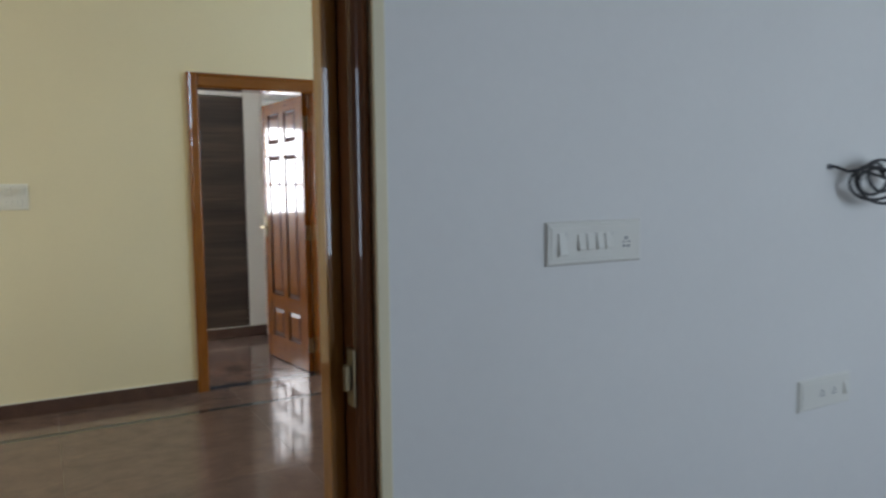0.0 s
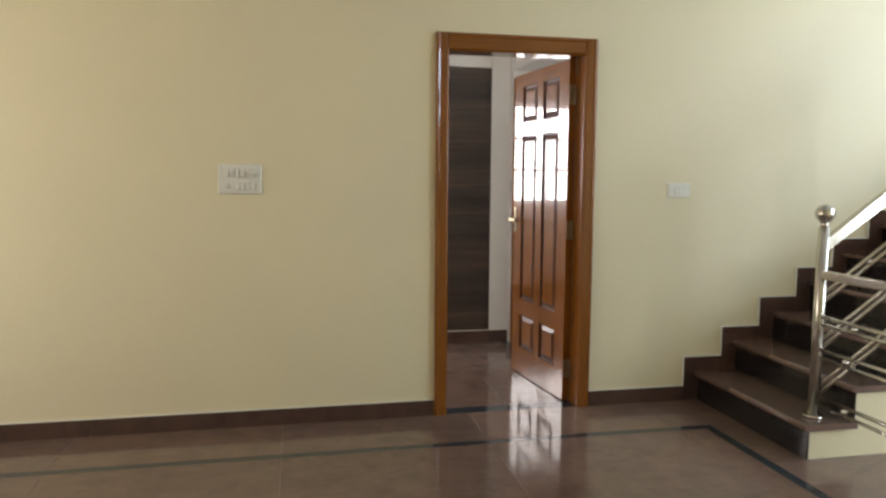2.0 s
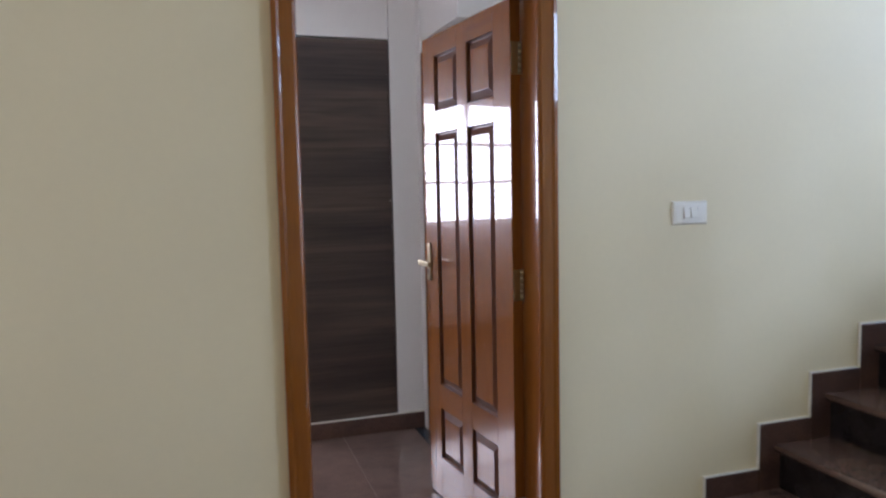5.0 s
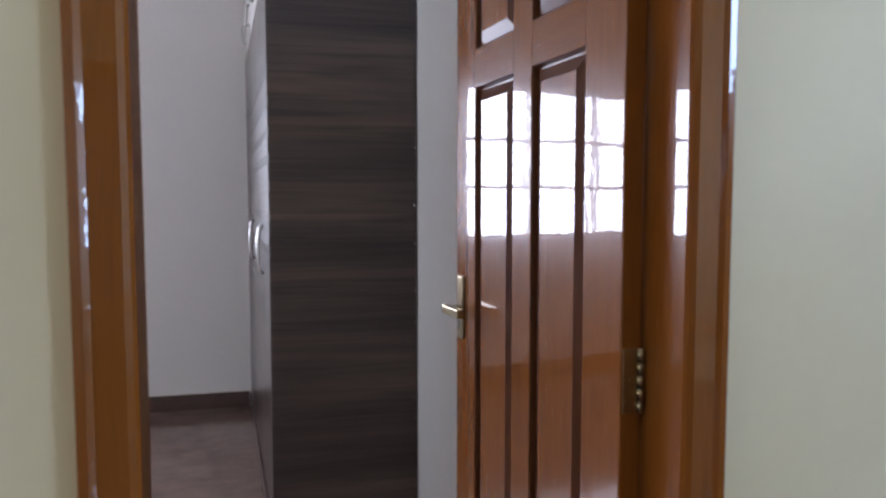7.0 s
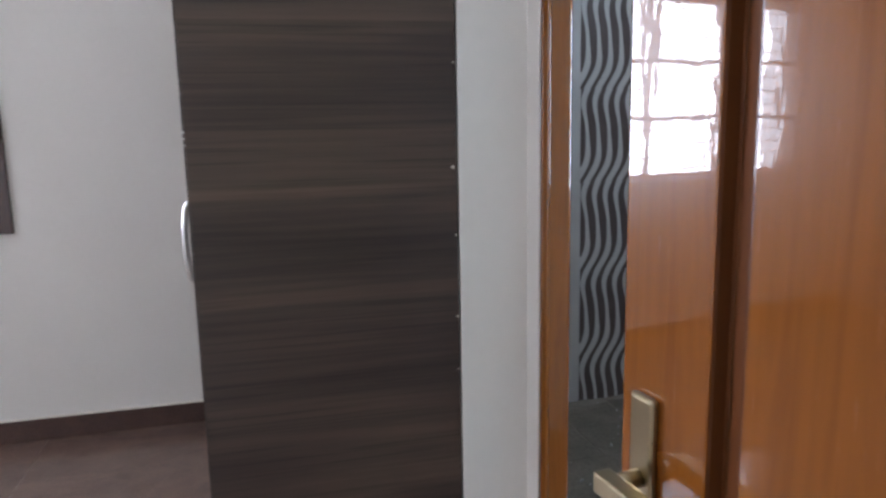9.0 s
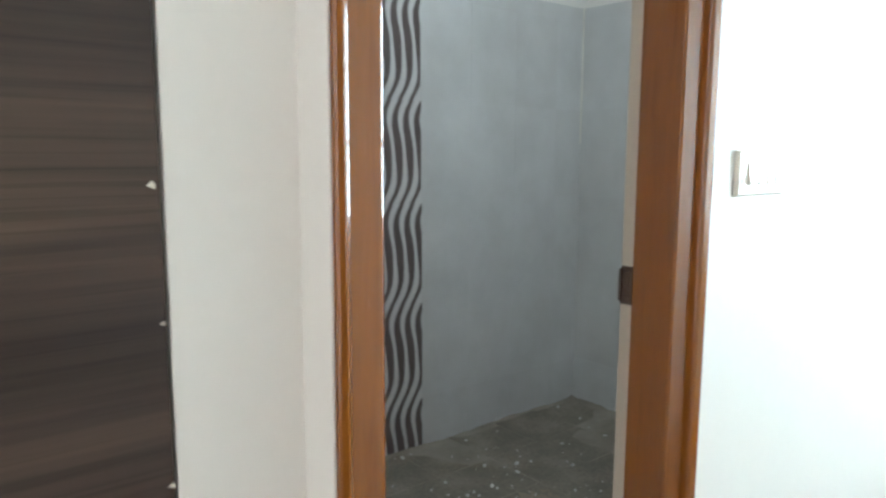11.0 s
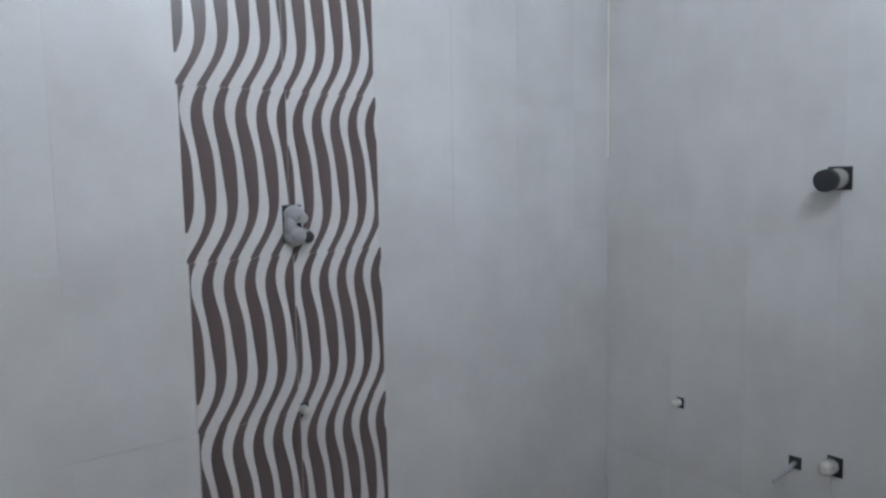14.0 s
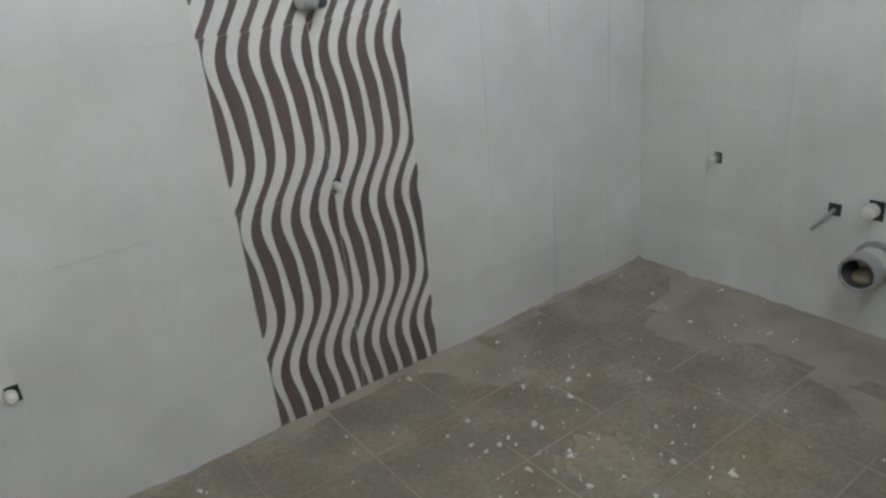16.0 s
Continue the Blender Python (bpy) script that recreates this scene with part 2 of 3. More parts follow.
def tube(points, radius, sides=12, caps=True):
    """A round bar along a line of points."""
    bm = bmesh.new()
    rings = []
    pts = [Vector(p) for p in points]
    for i, p in enumerate(pts):
        way = (pts[min(i + 1, len(pts) - 1)] - pts[max(i - 1, 0)]).normalized()
        side = way.orthogonal().normalized() if not rings else (rings[-1][1] - way * rings[-1][1].dot(way)).normalized()
        up = way.cross(side)
        rings.append(([bm.verts.new(p + radius * (math.cos(a) * side + math.sin(a) * up)) for a in (2 * math.pi * k / sides for k in range(sides))], side))
    for (a, _), (b, _) in zip(rings, rings[1:]):
        for k in range(sides):
            bm.faces.new((a[k], a[(k + 1) % sides], b[(k + 1) % sides], b[k]))
    if caps:
        bm.faces.new(rings[0][0][::-1])
        bm.faces.new(rings[-1][0])
    for f in bm.faces:
        f.smooth = len(f.verts) == 4
    bmesh.ops.recalc_face_normals(bm, faces=bm.faces)
    return bm


def ball(centre, radius):
    bm = bmesh.new()
    bmesh.ops.create_uvsphere(bm, u_segments=20, v_segments=12, radius=radius, matrix=Matrix.Translation(centre))
    for f in bm.faces:
        f.smooth = True
    return bm


def merged(*parts_):
    out = bmesh.new()
    for p in parts_:
        me = bpy.data.meshes.new("tmp")
        p.to_mesh(me)
        p.free()
        out.from_mesh(me)
        bpy.data.meshes.remove(me)
    return out


def obj(name, bm, material):
    me = bpy.data.meshes.new(name)
    bm.to_mesh(me)
    bm.free()
    for m in material if isinstance(material, (list, tuple)) else (material,):
        me.materials.append(m)
    return new(name, me)


def part(name, bm, material, parent, label=""):
    ob = obj(name, bm, material)
    ob.parent = parent
    return tagged(ob, label) if label else ob


def thing(name, label, category, m=None, kind="", group=""):
    e = new(name)
    e.empty_display_size = .1
    if m is not None:
        e.matrix_world = m
    return tagged(e, label, category, group, kind)


def wall(name, material, x0, x1, y0, y1, z0, z1, holes=()):
    """A wall along its longer side, with openings (from, to, bottom, top) through it."""
    bm = bmesh.new()
    along_x = x1 - x0 > y1 - y0
    lo, hi = (x0, x1) if along_x else (y0, y1)
    cuts = sorted({lo, hi, *(h[0] for h in holes), *(h[1] for h in holes)})
    for a, b in zip(cuts, cuts[1:]):
        gaps = sorted((h[2], h[3]) for h in holes if h[0] < (a + b) / 2 < h[1])
        z = z0
        for g0, g1 in [*gaps, (z1, z1)]:
            if g0 > z + 1e-6:
                add_box(bm, *((a, b, y0, y1) if along_x else (x0, x1, a, b)), z, g0)
            z = g1
    return tagged(obj(name, bm, material), kind="structure")


def piece(name, mesh, parent, where):
    ob = new(name, mesh)
    ob.parent = parent
    ob.location = where
    return ob


# ---- setting: ground, walls, ceilings ----
H = 2.95
tagged(obj("ground", box(-300, 300, -300, 300, -.6, -.5), GROUND), kind="structure")
wall("wall_hall_north", CREAM, -3.6, 5.3, 0, .06, 0, H, [(-.009, .901, 0, 2.096)])
wall("wall_bedroom_south", WHITE, -4.0, 3.75, .06, .12, 0, H, [(-.009, .901, 0, 2.096)])
wall("wall_first_room_north", WHITE, -3, 2.6, -3.685, -3.62, 0, H, [(-1.205, -.318, 0, 2.1)])
# The opening near the east end is made up for the stair-side lamp.
wall("wall_hall_south", CREAM, -3.6, 5.3, -3.62, -3.55, 0, H, [(-1.205, -.318, 0, 2.1), (4.4, 5.2, .9, 2.3)])
wall("wall_hall_west", CREAM, -3.72, -3.6, -3.62, .12, 0, H, [(-2.45, -.75, .75, 2.25)])
wall("wall_hall_east", WHITE, 5.3, 5.42, -3.62, .12, 0, H, [(-1.8, -.2, 1.6, 2.9)])
wall("wall_first_room_west", WHITE, -3.1, -3, -7.0, -3.62, 0, H)
wall("wall_first_room_east", WHITE, 2.6, 2.7, -7.0, -3.62, 0, H)
wall("wall_first_room_south", WHITE, -3.1, 2.7, -7.1, -7.0, 0, H, [(.5, 2.1, .85, 2.15)])
wall("wall_bedroom_west", WHITE, -4.1, -4.0, .06, 3.85, 0, H)
wall("wall_bedroom_far", WHITE, -4.1, .77, 3.725, 3.85, 0, H, [(-3.345, -.695, .967, 2.222)])
wall("wall_bedroom_east", WHITE, 3.75, 3.87, .06, 3.62, 0, H, [(.25, 1.25, .9, 2.1)])
wall("wall_wardrobe_back", WHITE, .77, .924, 1.692, 3.85, 0, H)
# The high opening is assumed, to hold the bathroom's added lamp.
wall("wall_bath_south", WHITE, .924, 3.75, 1.624, 1.73, 0, H, [(.927, 1.68, 0, 2.1), (1.85, 2.65, 2.22, 2.62)])
wall("wall_bath_north", WHITE, .929, 3.75, 3.5, 3.62, -.1, H)
wall("wall_bath_east", WHITE, 3.6, 3.75, 1.73, 3.5, -.1, H)
tagged(obj("beam", box(.93, 2.45, 1.02, 1.62, 2.158, H - .004), WHITE), kind="structure")
tagged(obj("ceiling", box(-4.1, 5.42, -7.1, 3.85, H, H + .12), CEILING), kind="structure")

# ---- doors ----


def jamb(x0, x1, y0, y1, z0, z1, side, material, parent, step=0.0):
    """A door post whose inner edge (side +1: to +x) is eased; step: how deep its inner half lies behind the outer bead."""
    w, d = x1 - x0, y1 - y0
    if step:
        bead = .019 if side > 0 else .031
        prof = [(0, .001), (.003, -.002), (.009, -.004), (bead - .006, -.003), (bead - .002, 0), (bead, .004 if step > .01 else .002), (bead + .002, step)]
        ease = .006 if step > .01 else .009
        slope = .005 if step > .01 else .0
        prof += [(w - ease + ease * math.sin(a), step + slope + ease * (1 - math.cos(a))) for a in (k * math.pi / 12 for k in range(7))]
        prof += [(w, d), (0, d)]
    else:
        prof = [(0, 0), (.014, -.005), (.022, 0), (w - .012, 0), (w - .004, .004), (w, .012), (w, d), (0, d)]
    pts = [(x0 + u, y0 + v) if side > 0 else (x1 - u, y0 + v) for u, v in prof]
    return part("post", extruded(pts, "z", z0, z1), material, parent)


def door_frame(name, label, x0, x1, y0, y1, top, faces, head, materials, steps=(0.0, 0.0), first_depth=0.0):
    f = thing(name, label, "door frame", kind="structure")
    jamb(x0, x0 + faces[0], y0, first_depth or y1, 0, top, 1, materials[0], f, steps[0])
    jamb(x1 - faces[1], x1, y0, y1, 0, top, -1, materials[1], f, steps[1])
    prof = [(y0, top), (y0 - .005, top - .014), (y0, top - .022), (y0, top - head + .012), (y0 + .012, top - head), (y1, top - head), (y1, top)]
    part("head", extruded(prof, "x", x0 + faces[0], x1 - faces[1]), TEAK_ACROSS, f)
    return f


def hinge(parent, z):
    h = part("hinge", box(0, .0022, .004, .034, z, z + .11, .0008, 1), BRASS, parent, "antique brass butt hinge")
    for k in range(5):
        part("knuckle", tube([(.0045, .036, z + .022 * k + .0008), (.0045, .036, z + .022 * k + .0206)], .0055, 10), BRASS, h)
    for k in range(3):
        part("screw", tube([(.0022, .014 + .006 * (k % 2), z + .02 + .035 * k), (.0032, .014 + .006 * (k % 2), z + .02 + .035 * k)], .0042, 10), BRASS, h)
    return h


def panel_door(name, label, m, width, height, thick, cols, rows, material, across):
    """A panelled leaf in the plane y = 0..thick, its hinge edge at x = 0, running to -x."""
    t = thing(name, label, "door", m)
    xs = [0.0]
    for a, b in cols:
        xs += [a, b]
    xs.append(width)
    for k in range(0, len(xs), 2):
        part("stile", box(-xs[k + 1], -xs[k], 0, thick, 0, height, .003), material, t)
    zs = [0.0]
    for a, b in rows:
        zs += [a, b]
    zs.append(height)
    for a, b in cols:
        for k in range(0, len(zs), 2):
            part("rail", box(-b, -a, .0006, thick - .0006, zs[k], zs[k + 1]), across, t)
        for z0, z1 in rows:
            bm = bmesh.new()
            loops = []
            for inset, y in ((0, .001), (.002, .003), (.0055, .0135), (.0095, .014), (.0345, .003), (.037, .0026)):
                loops.append([bm.verts.new(p) for p in ((-b + inset, y, z0 + inset), (-a - inset, y, z0 + inset), (-a - inset, y, z1 - inset), (-b + inset, y, z1 - inset))])
            for n, (p, q) in enumerate(zip(loops, loops[1:])):
                for i in range(4):
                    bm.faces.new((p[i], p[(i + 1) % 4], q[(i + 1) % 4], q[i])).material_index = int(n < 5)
            bm.faces.new(loops[-1])
            back = [bm.verts.new((v.co.x, thick - .008, v.co.z)) for v in loops[0]]
            for i in range(4):
                bm.faces.new((loops[0][(i + 1) % 4], loops[0][i], back[i], back[(i + 1) % 4]))
            bm.faces.new(back[::-1])
            bmesh.ops.recalc_face_normals(bm, faces=bm.faces)
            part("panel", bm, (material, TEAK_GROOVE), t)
    return t


def lever_handle(door, x, z, y=0.0):
    p = part("handle_plate", box(x - .018, x + .018, y - .009, y, z - .08, z + .085, .005, 3), BRASS, door, "antique brass lever handle plate")
    arm = merged(tube([(x, y - .006, z), (x, y - .034, z)], .009, 12), box(x - .0, x + .0001, y - .04, y - .03, z - .005, z + .005))
    part("spindle", arm, BRASS, p)
    part("lever", box(x - .012, x + .1, y - .054, y - .034, z - .011, z + .011, .003, 2), BRASS, p, "flat brass lever")
    part("keyhole", merged(tube([(x, y - .0095, z - .035), (x, y - .012, z - .035)], .006, 10), box(x - .0025, x + .0025, y - .012, y - .0095, z - .055, z - .035)), PLASTIC_DARK, p)


door_frame("door_1", "varnished reddish teak door frame in the cream hall wall", -.013, .905, -.022, .123, 2.1, (.073, .07), .093, (TEAK, TEAK), first_depth=.062)
leaf_pose = pose(.7875, .098, .006, 0, 0, -83.8)
leaf = panel_door("bedroom_door_leaf", "open varnished teak door leaf with six raised panels", leaf_pose, .765, 2.0, .04, ((.125, .335), (.425, .64)), ((.18, .405), (.51, 1.595), (1.685, 1.915)), TEAK, TEAK_ACROSS)
for z in (.14, .965, 1.745):
    hinge(leaf, z)
lever_handle(leaf, -.722, 1.04)
frame2 = door_frame("door_2", "varnished teak bathroom door frame with no leaf", .9276, 1.69, 1.617, 1.7205, 2.1, (.071, .077), .08, (TEAK, TEAK), (.005, .012))
part("strike_plate", merged(box(1.6125, 1.6165, 1.7215, 1.747, 1.06, 1.132, .001, 1), extruded([(1.6135 + .005 * math.cos(a), 1.743 + .0085 * math.sin(a)) for a in (k * math.pi / 10 for k in range(11))], "z", 1.066, 1.126), box(1.6095, 1.613, 1.7265, 1.742, 1.088, 1.124, .0015, 2), box(1.6105, 1.613, 1.724, 1.746, 1.064, 1.078, .001, 1)), STRIKE, frame2, "dark metal strike plate")
# Right post is coloured darker and the stop more golden than the left post.
frame3 = door_frame("door_3", "teak door frame of the first room, right post coloured darker, stop more golden", -1.2, -.335, -3.67, -3.553, 2.1, (.047, .037), .08, (TEAK, TEAK_DARK))
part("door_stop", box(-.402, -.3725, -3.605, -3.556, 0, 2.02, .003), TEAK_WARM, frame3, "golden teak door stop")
tagged(obj("trim", box(-.3345, -.31, -3.689, -3.61, 0, 2.1, .002, 1), CREAM), kind="structure")
part("strike_plate", merged(box(-.377, -.3721, -3.665, -3.635, .92, 1.03, .001, 1), box(-.39, -.377, -3.655, -3.645, .95, 1.0, .002, 1)), BRASS, frame3, "brass strike plate")
panel_door("first_room_door_leaf", "open glossy reddish teak door leaf", pose(-1.156, -3.676, .006, 0, 0, 88), .765, 2.0, .036, ((.125, .335), (.425, .64)), ((.18, .405), (.51, 1.595), (1.685, 1.915)), TEAK_RED, TEAK_RED)

# ---- floors ----


def slab_floor(name, x_joints, y_joints, material, label):
    f = thing(name, label, "floor", kind="structure")
    part("bed", box(x_joints[0], x_joints[-1], y_joints[0], y_joints[-1], -.08, -.0016), JOINT, f)
    cache = {}
    for x0, x1 in zip(x_joints, x_joints[1:]):
        for y0, y1 in zip(y_joints, y_joints[1:]):
            key = (round(x1 - x0, 4), round(y1 - y0, 4))
            if key not in cache:
                bm = box(.0008, key[0] - .0008, .0008, key[1] - .0008, -.02, 0, .0008, 1)
                cache[key] = bpy.data.meshes.new("slab")
                bm.to_mesh(cache[key])
                bm.free()
                cache[key].materials.append(material)
            piece("slab", cache[key], f, (x0, y0, 0))
    return f


slab_floor("floor", (-3.6, -2.9, -1.87, -.84, .19, 1.22, 1.385), (-3.55, -2.7, -1.58, -.48), GRANITE, "polished brown granite floor slabs")
slab_floor("floor_border", (-3.6, -2.9, -1.87, -.84, .19, 1.22, 1.44), (-.43, 0), GRANITE, "polished brown granite border slabs along the wall")
slab_floor("floor_stair_side", (1.44, 2.6, 3.9, 5.3), (-3.55, -2.4, -.98, 0), GRANITE, "polished brown granite floor beside the stairs")
inlay = thing("floor_inlay", "thin blue-black granite inlay strip in the floor", "floor", kind="structure")
part("strip", box(-3.6, 1.385, -.48, -.43, -.08, -.0005), STRIP, inlay)
part("strip", box(1.385, 1.44, -3.55, -.43, -.08, -.0005), STRIP, inlay)
part("strip", box(.0, .905, 0, .1, -.08, -.0006), STRIP, inlay)
part("strip", box(.86, .915, .6, 1.69, -.08, .0008), STRIP, inlay)
slab_floor("floor_bedroom", (-4.0, -2.85, -1.75, -.65, .45, 1.45, 2.6, 3.75), (.1, .75, 1.69), GRANITE, "polished brown granite bedroom floor slabs")
slab_floor("floor_bedroom_far", (-4.0, -2.85, -1.75, -.65, .77), (1.69, 2.75, 3.725), GRANITE, "polished brown granite bedroom floor slabs")
slab_floor("floor_first_room", (-3, -1.9, -.8, .3, 1.4, 2.6), (-7, -5.8, -4.7, -3.55), GRANITE, "polished brown granite floor slabs of the first room")

sk = thing("baseboard", "brown granite skirting along the walls", "skirting", kind="structure")


def skirting(x0, x1, y0, y1, h=.087):
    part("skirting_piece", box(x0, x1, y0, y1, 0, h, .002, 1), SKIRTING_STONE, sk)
    # Mortar edge; the light it catches is put into its pale colour.
    part("lit_grout_line", box(x0, x1, y0 + .002, y1 - .0005, h + .0002, h + .0045), GROUT, sk, "pale grout line with its highlight in the colour")


skirting(-3.6, -1.8, -.012, 0)
skirting(-1.798, -.015, -.012, 0)
skirting(.907, 1.517, -.012, 0)
skirting(.208, .922, 1.678, 1.692, .094)
plinth = box(.208, .222, 1.693, 3.71, 0, .094, .002, 1)
for v in plinth.verts:
    v.co.x -= .064 * max(0, v.co.y - 1.7)
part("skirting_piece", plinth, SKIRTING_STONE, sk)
skirting(-4.0, .078, 3.711, 3.725, .1)
skirting(1.692, 3.75, 1.61, 1.624, .094)
skirting(-.31, 2.6, -3.699, -3.685, .09)
for i in range(8):
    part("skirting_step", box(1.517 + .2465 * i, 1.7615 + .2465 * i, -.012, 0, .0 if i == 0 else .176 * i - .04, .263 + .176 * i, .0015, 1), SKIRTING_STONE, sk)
    part("lit_grout_line", box(1.5105 + .2465 * i, 1.5168 + .2465 * i, -.0115, -.0005, .0875 if i == 0 else .0875 + .176 * i, .268 + .176 * i), GROUT, sk)
    part("lit_grout_line", box(1.517 + .2465 * i, 1.7615 + .2465 * i, -.01, -.0005, .2632 + .176 * i, .268 + .176 * i), GROUT, sk)

# ---- stairs ----
stairs = thing("stairs", "granite-clad stairs with black risers and a cream side", "stairs", kind="structure")
RUN, RISE = .2465, .176
side = [(1.625, 0)]
for i in range(12):
    side += [(1.625 + RUN * i, RISE * (i + 1) - .032), (1.625 + RUN * (i + 1), RISE * (i + 1) - .032)]
side += [(1.625 + RUN * 12, 0)]
part("stair_body", extruded(side, "y", -.96, -.02), CREAM, stairs, "cream-painted stair side")
for i in range(12):
    x, z = 1.625 + RUN * i, RISE * (i + 1)
    nose = [(x + RUN - .002, z - .0315), (x + RUN - .002, z)] + [(x - .0245 - .0155 * math.sin(a), z - .0158 + .0158 * math.cos(a)) for a in (k * math.pi / 10 for k in range(11))]
    tread = extruded(nose, "y", -.985, -.013)
    for f in tread.faces:
        f.smooth = len(f.verts) == 4 and f.calc_center_median().x < x - .025
    part("tread", tread, TREAD_STONE, stairs)
    part("riser", box(x - .012, x - .0005, -.963, -.013, RISE * i + .0005, z - .032), RISER, stairs)

# ---- stainless railing ----
rail = thing("stair_railing", "brushed stainless steel railing with ball-topped post", "railing")
PX, PY = 1.711, -.873
part("post", merged(tube([(PX, PY, .177), (PX, PY, 1.105)], .026, 20), tube([(PX, PY, .177), (PX, PY, .19)], .045, 20), tube([(PX, PY, 1.105), (PX, PY, 1.118), (PX, PY, 1.13)], .019, 16)), STEEL, rail)
part("ball", ball((PX, PY, 1.172), .045), STEEL, rail, "polished steel ball")
slope = RISE / RUN
L = 1.75
part("handrail", extruded([(PX, .985), (PX + L, .985 + slope * L), (PX + L, 1.045 + slope * L), (PX, 1.045)], "y", PY - .02, PY + .02), STEEL, rail)
for z in (.27, .31, .5, .54, .73, .77):
    part("slanted_bar", tube([(PX, PY, z), (PX + L, PY, z + slope * L)], .0095, 10), STEEL, rail)
part("level_rail", box(PX - .018, PX + .018, -1.85, PY, .86, .9, .006, 2), STEEL, rail)
for z in (.245, .285, .475, .515, .64, .675):
    part("level_bar", tube([(PX, PY, z), (PX, -1.85, z)], .0095, 10), STEEL, rail)
for y, z in ((-1.07, .265), (-1.06, .495), (-1.1, .657)):
    part("bar_clip", merged(ball((PX, y, z), .014), tube([(PX, y, z - .02), (PX, y, z + .02)], .007, 8)), STEEL, rail)
for x, z in ((PX + .2, .29), (PX + .26, .75), (PX + .46, .52)):
    z += slope * (x - PX)
    part("bar_clip", merged(ball((x, PY, z), .014), tube([(x - .012, PY, z + .017), (x + .012, PY, z - .017)], .007, 8)), STEEL, rail)
part("end_post", tube([(PX, -1.876, 0), (PX, -1.876, 1.05)], .026, 20), STEEL, rail)
for x in (PX + .55, PX + 1.15, PX + 1.72):
    step = int((x - 1.586) / RUN) + 1
    part("baluster", tube([(x, PY, RISE * step), (x, PY, .99 + slope * (x - PX))], .016, 12), STEEL, rail)

# ---- switchboards ----


def tray(w, h, deep):
    """A plate with sloping, rounded sides."""
    bm = bmesh.new()
    loops = []
    for inset, y in ((0, 0), (.0015, -deep * .35), (.003, -deep * .8), (.0055, -deep)):
        loops.append([bm.verts.new(p) for p in ((inset, y, inset), (w - inset, y, inset), (w - inset, y, h - inset), (inset, y, h - inset))])
    for p, q in zip(loops, loops[1:]):
        for i in range(4):
            bm.faces.new((p[i], p[(i + 1) % 4], q[(i + 1) % 4], q[i]))
    bm.faces.new(loops[-1])
    bm.faces.new(loops[0][::-1])
    bmesh.ops.recalc_face_normals(bm, faces=bm.faces)
    return bm


def board(name, label, m, w, h, switches, sockets=(), knob=None, deep=.007):
    """A wall plate facing -y, its lower left corner at the origin."""
    t = thing(name, label, "switchboard", m)
    part("plate", tray(w, h, deep), PLASTIC, t)
    part("inner_plate", box(.012, w - .012, -deep - .0015, -deep, .012, h - .012, .001, 1), PLASTIC, t)
    y = -deep - .0015
    for x, z, sw, sh in switches:
        part("switch", extruded([(y, z), (y - .0065, z), (y - .0075, z + .003), (y - .0012, z + sh), (y, z + sh)], "x", x, x + sw), PLASTIC, t)
        # A thin grey strip draws the shade of the gap beside each rocker.
        part("gap", box(x + sw + .0008, x + sw + .0022, y - .0008, y, z, z + sh), PLASTIC_GREY, t)
    for x, z, s in sockets:
        holes = [tube([(x + dx * s, y, z + dz * s), (x + dx * s, y - .0008, z + dz * s)], r * s, 10) for dx, dz, r in ((0, .42, .2), (-.42, 0, .12), (.42, 0, .12), (-.34, -.48, .16), (.34, -.48, .16))]
        part("socket", merged(*holes), PLASTIC_DARK, t, "dark socket holes")
    if knob:
        x, z, r = knob
        part("fan_knob", merged(tube([(x, y, z), (x, y - .012, z)], r, 18), box(x - .003, x + .003, y - .02, y - .012, z - r * .8, z + r * .8)), PLASTIC, t)
    return t


board("switchboard", "large white switchboard with fan knob on the cream wall", pose(-1.146, -.001, 1.237), .22, .153, [(.035 + .026 * k, .087, .02, .046) for k in range(4)] + [(.088 + .024 * k + (.006 if k > 1 else 0), .022, .019, .042) for k in range(4)], [(.052, .042, .02)], (.178, .11, .02))
board("switchboard", "small white two-gang switch plate near the stairs", pose(1.365, -.001, 1.22), .15, .085, [(.045, .024, .026, .038), (.076, .024, .026, .038)])
board("switchboard", "white four-gang switch plate beside the bathroom door", pose(1.772, 1.623, 1.259), .185, .086, [(.03 + .033 * k, .022, .026, .042) for k in range(4)], deep=.009)
board("switchboard", "long white switchboard with a socket on the white wall", pose(.052, -3.686, 1.16), .27, .095, [(.03, .022, .02, .048)] + [(.083 + .024 * k + (.004 if k > 1 else 0), .032, .02, .036) for k in range(4)], [(.222, .045, .02)])
board("socket_plate", "white plug socket plate low on the white wall", pose(.915, -3.686, .7), .235, .09, [(.2, .03, .02, .036)], [(.1, .045, .016), (.155, .045, .016)])

# ---- coil of cable ----
coil = thing("cable_coil", "coiled black cable hanging from a wall outlet", "cable")
rnd = random.Random(4)
pts = []
for k in range(150):
    a = k / 150 * 2 * math.pi * 4.6
    w = .9 + .18 * math.sin(a * .37 + 1)
    pts.append((1.165 + .095 * w * math.cos(a), -3.73 - .02 * math.sin(a * .8) - .012 * (k % 33) / 33, 1.335 + .05 * w * math.sin(a) + .012 * math.sin(a * .23)))
part("coil", tube(pts, .0042, 8), CABLE, coil)
part("lead", tube([(1.03, -3.685, 1.376), (1.032, -3.7, 1.376), (1.06, -3.72, 1.362), (1.1, -3.728, 1.368), pts[0]], .004, 8), CABLE, coil)
